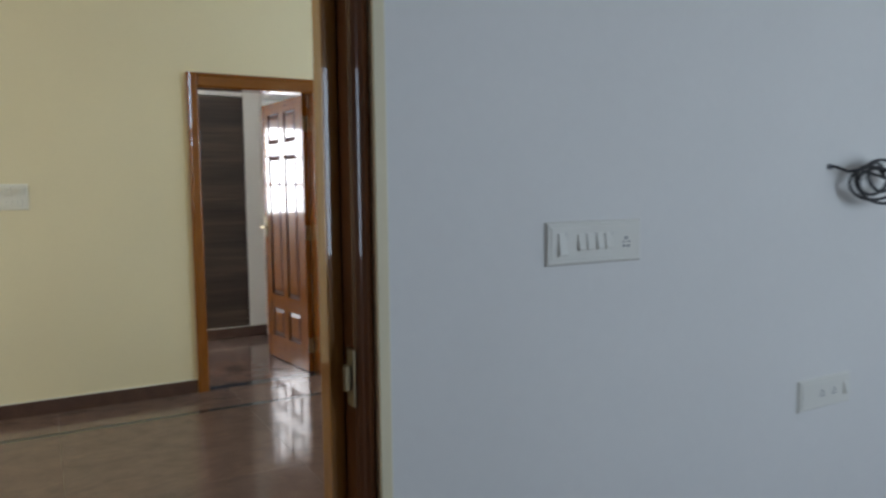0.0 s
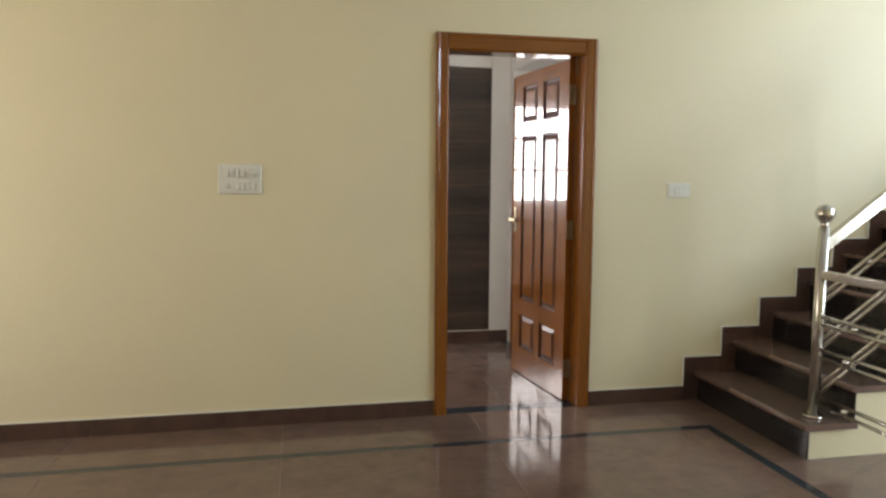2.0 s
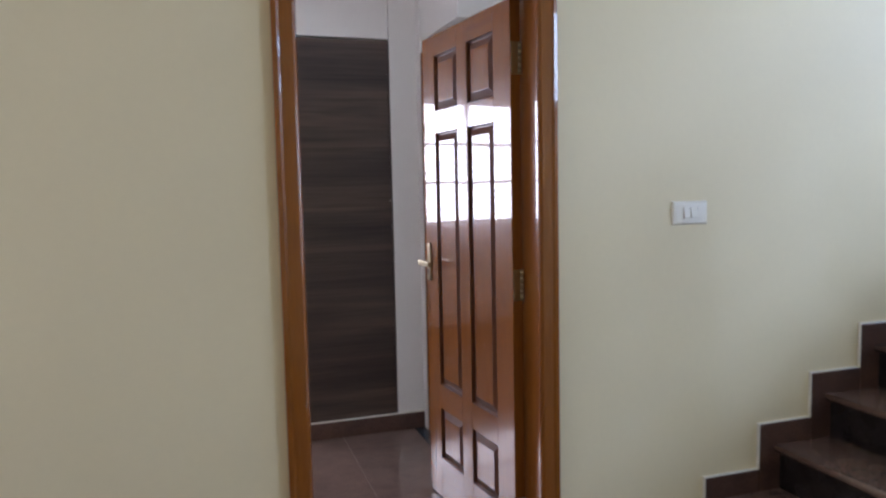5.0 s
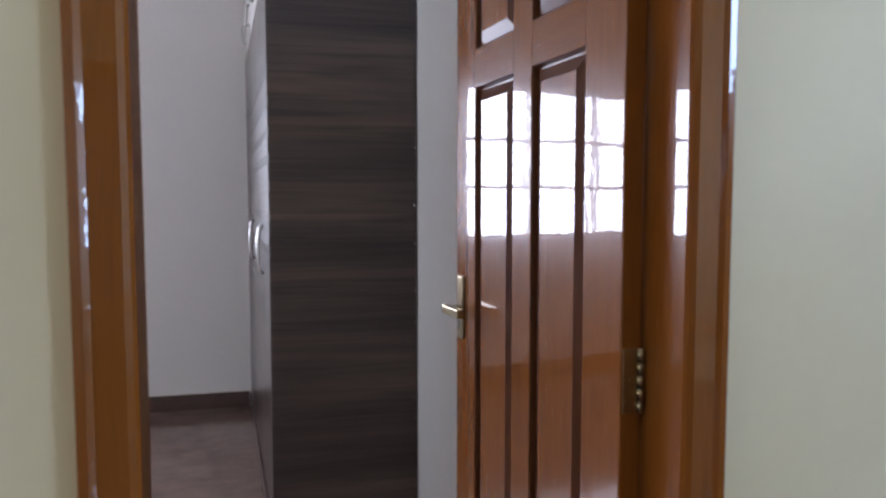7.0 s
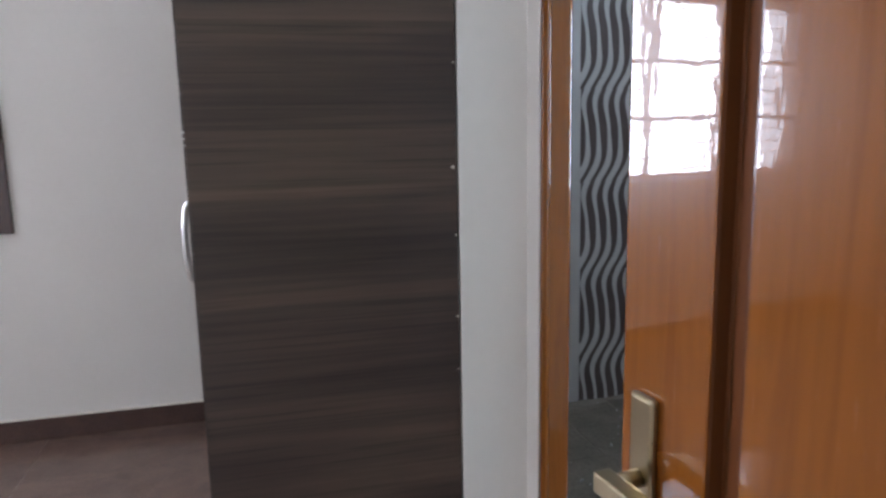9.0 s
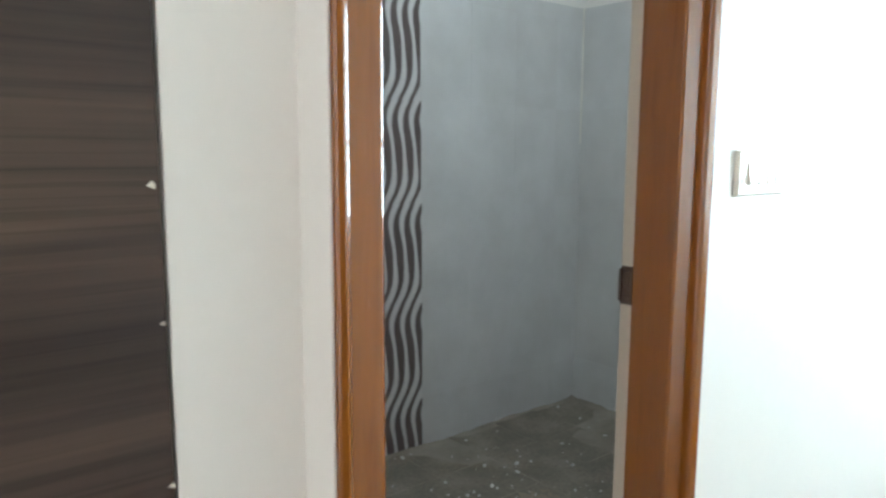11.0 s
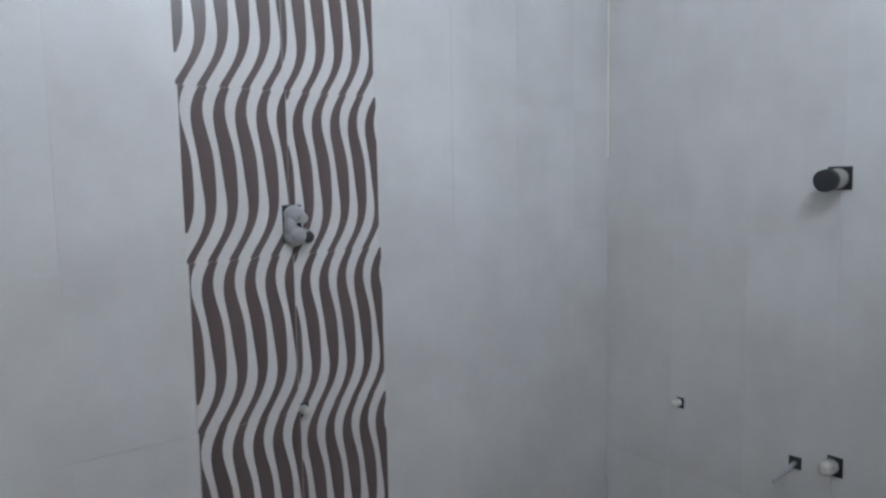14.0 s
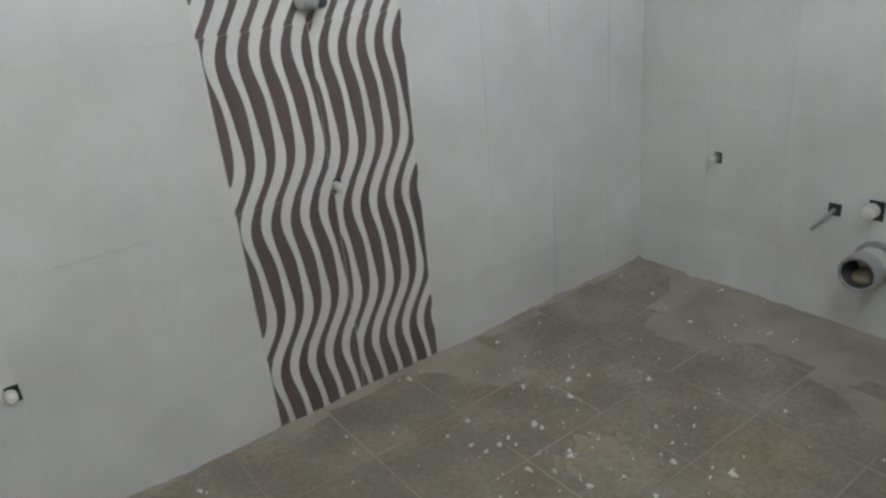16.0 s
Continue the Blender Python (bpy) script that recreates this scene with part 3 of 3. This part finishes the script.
part("outlet", tube([(1.027, -3.686, 1.376), (1.027, -3.692, 1.376)], .008, 12), PLASTIC_DARK, coil)

# ---- wardrobe and loft ----


def skewed(bm):
    """The wardrobe front is not quite square to the wall."""
    for v in bm.verts:
        v.co.x -= .064 * max(0, v.co.y - 1.7)
    return bm


ward = thing("wardrobe", "dark brown wood-grain laminate wardrobe with grooved doors", "wardrobe")
part("end_panel", box(.226, .767, 1.6935, 1.712, .095, 2.174, .0012, 1), LAMINATE, ward, "wide laminate end panel with horizontal grain")
part("carcass", skewed(box(.245, .767, 1.7125, 3.3, .095, 2.174)), LAMINATE, ward)
for x, z, s in ((.758, 1.305, .006), (.763, 1.16, .004), (.764, .98, .005), (.762, 1.52, .004), (.7645, .86, .004)):
    part("chip", extruded([(x - s, z), (x + s * .4, z - s * .7), (x + s * .5, z + s * .2), (x, z + s * .8)], "y", 1.6928, 1.6938), GROUT, ward, "pale chipped spot")
part("top_trim", skewed(box(.222, .245, 1.6935, 3.3, 2.166, 2.18)), TEAK_DARK, ward)
for k in range(4):
    y0 = 1.7135 + .397 * k
    bm = bmesh.new()
    cuts = [.1]
    for g in (1.12, 1.25, 1.36, 1.46, 1.56, 1.67, 1.78):
        for j in range(3):
            cuts += [g + .013 * j, g + .013 * j + .004]
    cuts.append(2.164)
    add_box(bm, .226, .2443, y0 + .0005, y0 + .3925, .101, 2.163)
    door = part("wardrobe_door", skewed(bm), LAMINATE_GLOSS, ward, "laminate door with triple grooves")
    for a, b in zip(cuts[::2], cuts[1::2]):
        part("door_panel", skewed(box(.222, .2259, y0, y0 + .393, a, b)), LAMINATE_GLOSS, door)
    hy = y0 + (.36 if k % 2 == 0 else .035)
    part("handle", skewed(tube([(.222, hy, 1.02), (.206, hy, 1.03), (.199, hy, 1.08), (.199, hy, 1.15), (.206, hy, 1.205), (.222, hy, 1.22)], .007, 10)), CHROME, door, "curved chrome handle")
    part("lock", skewed(tube([(.222, hy, .955), (.217, hy, .955)], .009, 12)), CHROME, door)
loft = thing("loft_cabinet", "cream loft cabinet above the wardrobe with small handles", "cabinet")
part("body", skewed(box(.247, .767, 1.70, 3.72, 2.184, H - .005)), WHITE, loft)
for k in range(4):
    y0 = 1.7 + .5 * k
    d = part("loft_door", skewed(box(.226, .246, y0, y0 + .495, 2.19, 2.9, .002, 1)), WHITE, loft)
    part("handle", skewed(tube([(.226, y0 + .44, 2.27), (.205, y0 + .44, 2.28), (.205, y0 + .44, 2.37), (.226, y0 + .44, 2.38)], .008, 10)), CHROME, d)
part("filler", skewed(box(.222, .766, 3.302, 3.722, 0, 2.18)), LAMINATE, loft)

# ---- bedroom window ----
win = thing("window_1", "dark stained wooden window with steel grille bars", "window", kind="structure")
X0, X1, Z0, Z1, WY = -3.35, -.69, .962, 2.227, 3.7
part("frame_side", box(X1 - .068, X1, WY, 3.8, Z0, Z1, .004), WINDOW_WOOD, win)
part("frame_side", box(X0, X0 + .068, WY, 3.8, Z0, Z1, .004), WINDOW_WOOD, win)
part("frame_bottom", box(X0 + .068, X1 - .068, WY, 3.8, Z0, Z0 + .066, .004), WINDOW_WOOD, win)
part("frame_top", box(X0 + .068, X1 - .068, WY, 3.8, Z1 - .066, Z1, .004), WINDOW_WOOD, win)
MULL = [X0 + .068] + [X1 - .068 - .612 * k for k in (3, 2, 1)] + [X1 - .068]
for x in MULL[1:-1]:
    part("mullion", box(x - .0025, x + .0025, WY + .004, 3.8, Z0 + .066, Z1 - .066, .004), WINDOW_WOOD, win)
for k in range(4):
    a, b = MULL[k] + (.002 if k == 0 else .0035), MULL[k + 1] - (.002 if k == 3 else .0035)
    if k == 0:
        part("sash_stile", box(a, a + .003, 3.8, 3.84, Z0 + .068, Z1 - .068), WINDOW_WOOD, win)
    if k == 3:
        part("sash_stile", box(b - .003, b, 3.8, 3.84, Z0 + .068, Z1 - .068), WINDOW_WOOD, win)
    for z0, z1 in ((Z0 + .068, Z0 + .1), (1.4, 1.43), (1.75, 1.78), (Z1 - .1, Z1 - .068)):
        part("sash_rail", box(a + .003, b - .003, 3.795, 3.84, z0, z1), WINDOW_WOOD, win)
    for n in range(13):
        z = Z0 + .13 + .083 * n
        part("grille_bar", tube([(a - .003, 3.765, z), (b + .003, 3.765, z)], .0036, 8), STEEL, win)
win2 = thing("window_2", "wooden bedroom window with three rows of panes", "window", kind="structure")
part("frame_side", box(3.752, 3.84, .252, .3, .902, 2.098, .003), TEAK, win2)
part("frame_side", box(3.752, 3.84, 1.2, 1.248, .902, 2.098, .003), TEAK, win2)
for z0, z1 in ((.902, 1.0), (1.36, 1.395), (1.735, 1.77), (2.04, 2.098)):
    part("window_rail", box(3.752, 3.84, .301, 1.199, z0, z1, .003), TEAK, win2)
part("mullion", box(3.756, 3.84, .735, .765, 1.0, 2.04, .003), TEAK, win2)
glow, nt, b = nodes_of("hazy_bright_sky")
b.inputs["Base Color"].default_value = (0, 0, 0, 1)
b.inputs["Emission Color"].default_value, b.inputs["Emission Strength"].default_value = (.93, .96, 1, 1), 9.0
tagged(obj("backdrop", box(-9, 4, 7.5, 7.6, -1, 5.5), glow), kind="structure")

# ---- bathroom ----
bath_floor = obj("floor_bathroom", bmesh.new(), MORTAR)
bm = bmesh.new()
NX, NY = 170, 120
grid = [[None] * (NY + 1) for _ in range(NX + 1)]
for i in range(NX + 1):
    for j in range(NY + 1):
        x, y = .93 + 2.67 * i / NX, 1.62 + 1.88 * j / NY
        h = .012 * noise.noise((x * 2.3, y * 2.3, 0)) + .005 * noise.noise((x * 9, y * 9, 4))
        h = .04 * h - .0056
        rough = .7 + .9 * noise.noise((x * 7, y * 7, 8)) + .5 * noise.noise((x * 23, y * 23, 9))
        h += .013 * rough * (math.exp(-max(0, 3.49 - y) / .018) + math.exp(-max(0, 3.56 - x) / .025))
        h += .021 * math.exp(-((x - 3.33) ** 2 / .03 + (y - 3.02) ** 2 / .012)) * (1 + noise.noise((x * 14, y * 14, 1)))
        h += .015 * math.exp(-((x - 3.45) ** 2 / .012 + (y - 2.75) ** 2 / .09)) * (1 + noise.noise((x * 11, y * 11, 2)))
        grid[i][j] = bm.verts.new((x, y, -.03 + h))
for i in range(NX):
    for j in range(NY):
        bm.faces.new((grid[i][j], grid[i + 1][j], grid[i + 1][j + 1], grid[i][j + 1])).smooth = True
bm.to_mesh(bath_floor.data)
bm.free()
tagged(bath_floor, "dusty cement-grey bathroom floor tiles with pale mortar joints", "floor", kind="structure")
tagged(obj("floor_bathroom_base", box(.93, 3.6, 1.63, 3.5, -.2, -.07), CEMENT), kind="structure")

rnd = random.Random(7)
bm = bmesh.new()
for k in range(270):
    x, y = rnd.uniform(1.3, 3.55), rnd.uniform(1.85, 3.45)
    if k < 130:
        x, y = rnd.gauss(2.45, .3), rnd.gauss(2.8, .25)
    elif k < 165:
        x, y = min(3.52, rnd.gauss(3.36, .09)), rnd.gauss(2.96, .13)
    s = rnd.choice((.002, .002, .0025, .003, .003, .004, .004, .005, .006, .009, .011))
    z = -.03 + .012 * noise.noise((x * 2.3, y * 2.3, 0)) + .005 * noise.noise((x * 9, y * 9, 4))
    m = Matrix.Translation((x, y, z + s * .3)) @ Euler((rnd.uniform(0, 3), rnd.uniform(0, 3), rnd.uniform(0, 3))).to_matrix().to_4x4() @ Matrix.Diagonal((s, s * rnd.uniform(.5, 1), s * rnd.uniform(.4, .7), 1))
    chip = bmesh.ops.create_icosphere(bm, subdivisions=1, radius=1, matrix=m)["verts"]
    for v in chip:
        v.co += Vector((rnd.gauss(0, .28), rnd.gauss(0, .28), rnd.gauss(0, .16))) * s
tagged(obj("mortar_crumbs", bm, SPECK), "pale mortar crumbs and chips scattered on the cement floor", "rubble", kind="stuff")

rnd = random.Random(11)
floor_cache = [box(.0024, .2976, .0024, .2976, -.02, 0, .0015, 1), box(.002, .298, .0024, .2976, -.02, 0, .002, 1)]
floor_tiles = []
for bm in floor_cache:
    floor_tiles.append(bpy.data.meshes.new("floor_tile"))
    bm.to_mesh(floor_tiles[-1])
    floor_tiles[-1].materials.append(CEMENT)
for i in range(8):
    for j in range(6):
        tile = piece("floor_tile", floor_tiles[(i + j) % 2], bath_floor, (1.145 + .3 * i, 1.68 + .3 * j, -.034))
        tile.rotation_euler = (rnd.gauss(0, .004), rnd.gauss(0, .004), rnd.gauss(0, .003))
smear = bmesh.new()
bmesh.ops.create_grid(smear, x_segments=70, y_segments=70, size=.2)
for v in smear.verts:
    r = math.hypot(v.co.x, v.co.y * 1.5) / .17
    v.co.z = -.0335 + .008 * max(0, 1 - r) * (.15 + 1.5 * noise.noise((v.co.x * 14, v.co.y * 14, 3)) + 1.5 * noise.noise((v.co.x * 45, v.co.y * 45, 5))) - .012 * max(0, r - .6)
    v.co.x, v.co.y = v.co.x + 2.5, v.co.y + 2.78
for f in smear.faces:
    f.smooth = True
tagged(obj("mortar_smear", smear, RED_MORTAR), "reddish dried mortar smear on the dusty floor", "rubble")

TW, TH, TOP = .2935, .452, 2.459
ROWS = [(TOP - TH * (k + 1), TOP - TH * k) for k in range(5)] + [(-.045, TOP - TH * 5)]
ROWS[0] = (ROWS[0][0], 2.08)
TOP = 2.08
LEAN = (-.009, -.006, -.001, .004, .0065, .008)
tiles_n = thing("wall_tiles_north", "pale grey glazed wall tiles with a dark wave band", "wall tiles", kind="structure")
tiles_e = thing("wall_tiles_east", "pale grey glazed wall tiles", "wall tiles", kind="structure")
mesh_cache = {}
part("grout", box(.931, 3.5995, 3.4885, 3.4995, -.06, TOP), TILE, tiles_n)
part("grout", box(3.5635, 3.5995, 1.732, 3.488, -.06, TOP), TILE, tiles_e)
part("corner_grout", box(3.557, 3.5615, 3.4815, 3.486, 1.38, TOP), GROUT, tiles_e, "pale grout line with its highlight in the colour in the corner")


def tile_mesh(w, h, along):
    key = (round(w, 4), round(h, 4), along)
    if key not in mesh_cache:
        bm = box(.0002, w - .0002, -.012, 0, .0002, h - .0002, .0004, 1) if along == "x" else box(-.012, 0, .0002, w - .0002, .0002, h - .0002, .0004, 1)
        mesh_cache[key] = bpy.data.meshes.new("tile")
        bm.to_mesh(mesh_cache[key])
        bm.free()
        mesh_cache[key].materials.append(TILE)
    return mesh_cache[key]


P = TW / 5


def wave_mesh(h, cut, phase, lag):
    """A decor tile: light ground with raised dark wave bands that swing and swell; cut: how much of its lower end is missing."""
    bm = bmesh.new()
    add_box(bm, .0003, TW - .0003, -.012, 0, .0002, h - .0002, 0)
    n = 40
    for k in range(-4, 9):
        prev = None
        for i in range(n + 1):
            z = .0002 + (h - .0004) * i / n
            u = (z + cut) / TH
            a = 2 * math.pi * (u + lag)
            swing = 0.378 * math.sin(a) + -0.270 * math.cos(a) + 0.068 * math.sin(2 * a) + -0.059 * math.cos(2 * a)
            mid = P * (k + phase + u + lag + swing)
            half = P * (.262 - .078 * math.cos(a - .65))
            lo, hi = max(.001, mid - half), min(TW - .001, mid + half)
            now = [bm.verts.new(p) for p in ((lo, -.0138, z), (hi, -.0138, z), (lo, -.0119, z), (hi, -.0119, z))] if hi - lo > .0008 else None
            if prev and now:
                for q in ((0, 1), (2, 0), (1, 3)):
                    bm.faces.new((prev[q[0]], prev[q[1]], now[q[1]], now[q[0]])).material_index = 1
            prev = now
    me = bpy.data.meshes.new("wave_tile")
    bm.to_mesh(me)
    bm.free()
    for m in (WAVE_LIGHT, WAVE_DARK):
        me.materials.append(m)
    return me


XW = 1.897
xs = [.932] + [XW - TW * k for k in (3, 2, 1)] + [XW + TW * k for k in range(6)] + [3.561]
LAST = ROWS[5][1] - ROWS[5][0]
waves = [(wave_mesh(TH, 0, ph, lag), wave_mesh(LAST, TH - LAST, ph, lag), wave_mesh(2.08 - ROWS[0][0], 0, ph, lag)) for ph, lag in ((0.436, 0), (0.246, .04))]
for x0, x1 in zip(xs, xs[1:]):
    for r, (z0, z1) in enumerate(ROWS):
        if XW - .01 < x0 < 2.3:
            piece("wave_tile", waves[int(x0 > 2)][(1 if r == 5 else 2 if r == 0 else 0)], tiles_n, (x0 + LEAN[r], 3.4985, z0))
        else:
            piece("tile", tile_mesh(x1 - x0, z1 - z0, "x"), tiles_n, (x0, 3.499, z0))
ys = [1.732] + [3.485 - TW * k for k in (5, 4, 3, 2, 1, 0)]
for y0, y1 in zip(ys, ys[1:]):
    for z0, z1 in ROWS:
        piece("tile", tile_mesh(y1 - y0, z1 - z0, "y"), tiles_e, (3.574, y0, z0))
part("reveal_tile", box(1.6162, 1.681, 1.7212, 1.749, -.03, 2.07, .003, 2), PLASTER, tiles_n, "cream plastered door reveal")

WALL_Y, WALL_X = 3.485, 3.56


def stub(name, label, m, bms):
    t = thing(name, label, "pipe")
    t.matrix_world = m
    for n, bm, mt in bms:
        part(n, bm, mt, t)
    return t


def bulb(centre, rx, ry, rz):
    bm = bmesh.new()
    bmesh.ops.create_uvsphere(bm, u_segments=20, v_segments=12, radius=1, matrix=Matrix.Translation(centre) @ Matrix.Diagonal((rx, ry, rz, 1)))
    for f in bm.faces:
        f.smooth = True
    return bm


stub("shower_mixer", "dusty grey concealed shower mixer body set in the wave tiles", pose(2.2, WALL_Y, 1.187), [
    ("hole", box(-.034, .022, -.002, .002, -.05, .056), DARK_PIPE),
    ("body", merged(bulb((-.004, -.012, .03), .03, .026, .026), bulb((-.006, -.01, -.03), .03, .026, .03), tube([(-.016, -.012, -.034), (-.019, -.014, 0), (-.014, -.014, .032)], .017, 16)), PIPE),
    ("upper_knob", merged(tube([(.004, -.01, .022), (.008, -.042, .02)], .014, 18), bulb((.008, -.042, .02), .0145, .007, .0145)), PIPE),
    ("lower_knob", merged(bulb((.004, -.03, -.03), .031, .026, .022), tube([(.006, -.01, -.03), (.016, -.046, -.032)], .021, 20)), PIPE),
    ("lower_cap", bulb((.019, -.05, -.033), .0165, .007, .0165), DARK_PIPE)])


def plugged_pipe(m, r, length):
    return stub("water_outlet", "plugged water pipe stub in the tiled wall", m, [
        ("hole", box(-r * .5, r * 1.4, -.0015, .002, -r * 1.3, r * 1.3), DARK_PIPE),
        ("stub", tube([(0, 0, 0), (0, -length, 0)], r, 14), PIPE_PALE),
        ("plug", merged(bulb((0, -length, 0), r * .92, r * .5, r * .92), tube([(0, -length, 0), (0, -length - r * .7, 0)], r * .45, 10)), SPECK)])


east = Matrix.Rotation(radians(-90), 4, "Z")
plugged_pipe(pose(2.205, WALL_Y, .655), .013, .03)
plugged_pipe(pose(1.29, WALL_Y, .385), .016, .02)
plugged_pipe(Matrix.Translation((WALL_X, 3.152, 0.468)) @ east, .015, .03)
plugged_pipe(Matrix.Translation((WALL_X, 2.607, 0.396)) @ east, .024, .035)
stub("angle_outlet", "thin grey pipe stub leaning out of the tiles", Matrix.Translation((WALL_X, 2.719, 0.371)) @ east, [
    ("hole", box(-.02, .02, -.0015, .002, -.02, .02), DARK_PIPE),
    ("stub", tube([(0, 0, 0), (-.006, -.03, -.012), (-.022, -.095, -.045)], .007, 10), PIPE)])
stub("geyser_outlet", "short black plugged pipe on the tiled wall", Matrix.Translation((WALL_X, 2.616, 1.286)) @ east, [
    ("hole", box(-.03, .04, -.0015, .002, -.034, .036), DARK_PIPE),
    ("stub", tube([(0, 0, 0), (-.002, -.07, -.004)], .031, 20), PIPE_PALE),
    ("cap", tube([(-.002, -.055, -.003), (-.003, -.085, -.006)], .033, 20), DARK_PIPE)])
stub("drain_pipe", "open grey waste pipe stub low on the wall", Matrix.Translation((WALL_X, 2.575, 0.237)) @ east, [
    ("pipe", tube([(0, 0, 0), (0, -.12, -.008)], .05, 28, False), PIPE_PALE),
    ("inside", tube([(0, -.121, -.008), (0, -.01, 0)], .0465, 28, False), PIPE_INSIDE),
    ("collar", merged(tube([(0, -.07, -.004), (0, -.122, -.008)], .057, 28, False), tube([(0, -.1225, -.008), (0, -.07, -.004)], .051, 28, False)), PIPE),
    ("rim", merged(*[tube([(math.cos(a) * .054, -.122, math.sin(a) * .054 - .008), (math.cos(a + .26) * .054, -.122, math.sin(a + .26) * .054 - .008)], .004, 6) for a in (k * .2618 for k in range(24))]), PIPE),
    ("mortar", bulb((.004, -.05, -.035), .04, .06, .022), RED_MORTAR),
    ("ring", tube([(0, 0, 0), (0, -.02, 0)], .062, 28), PIPE)])
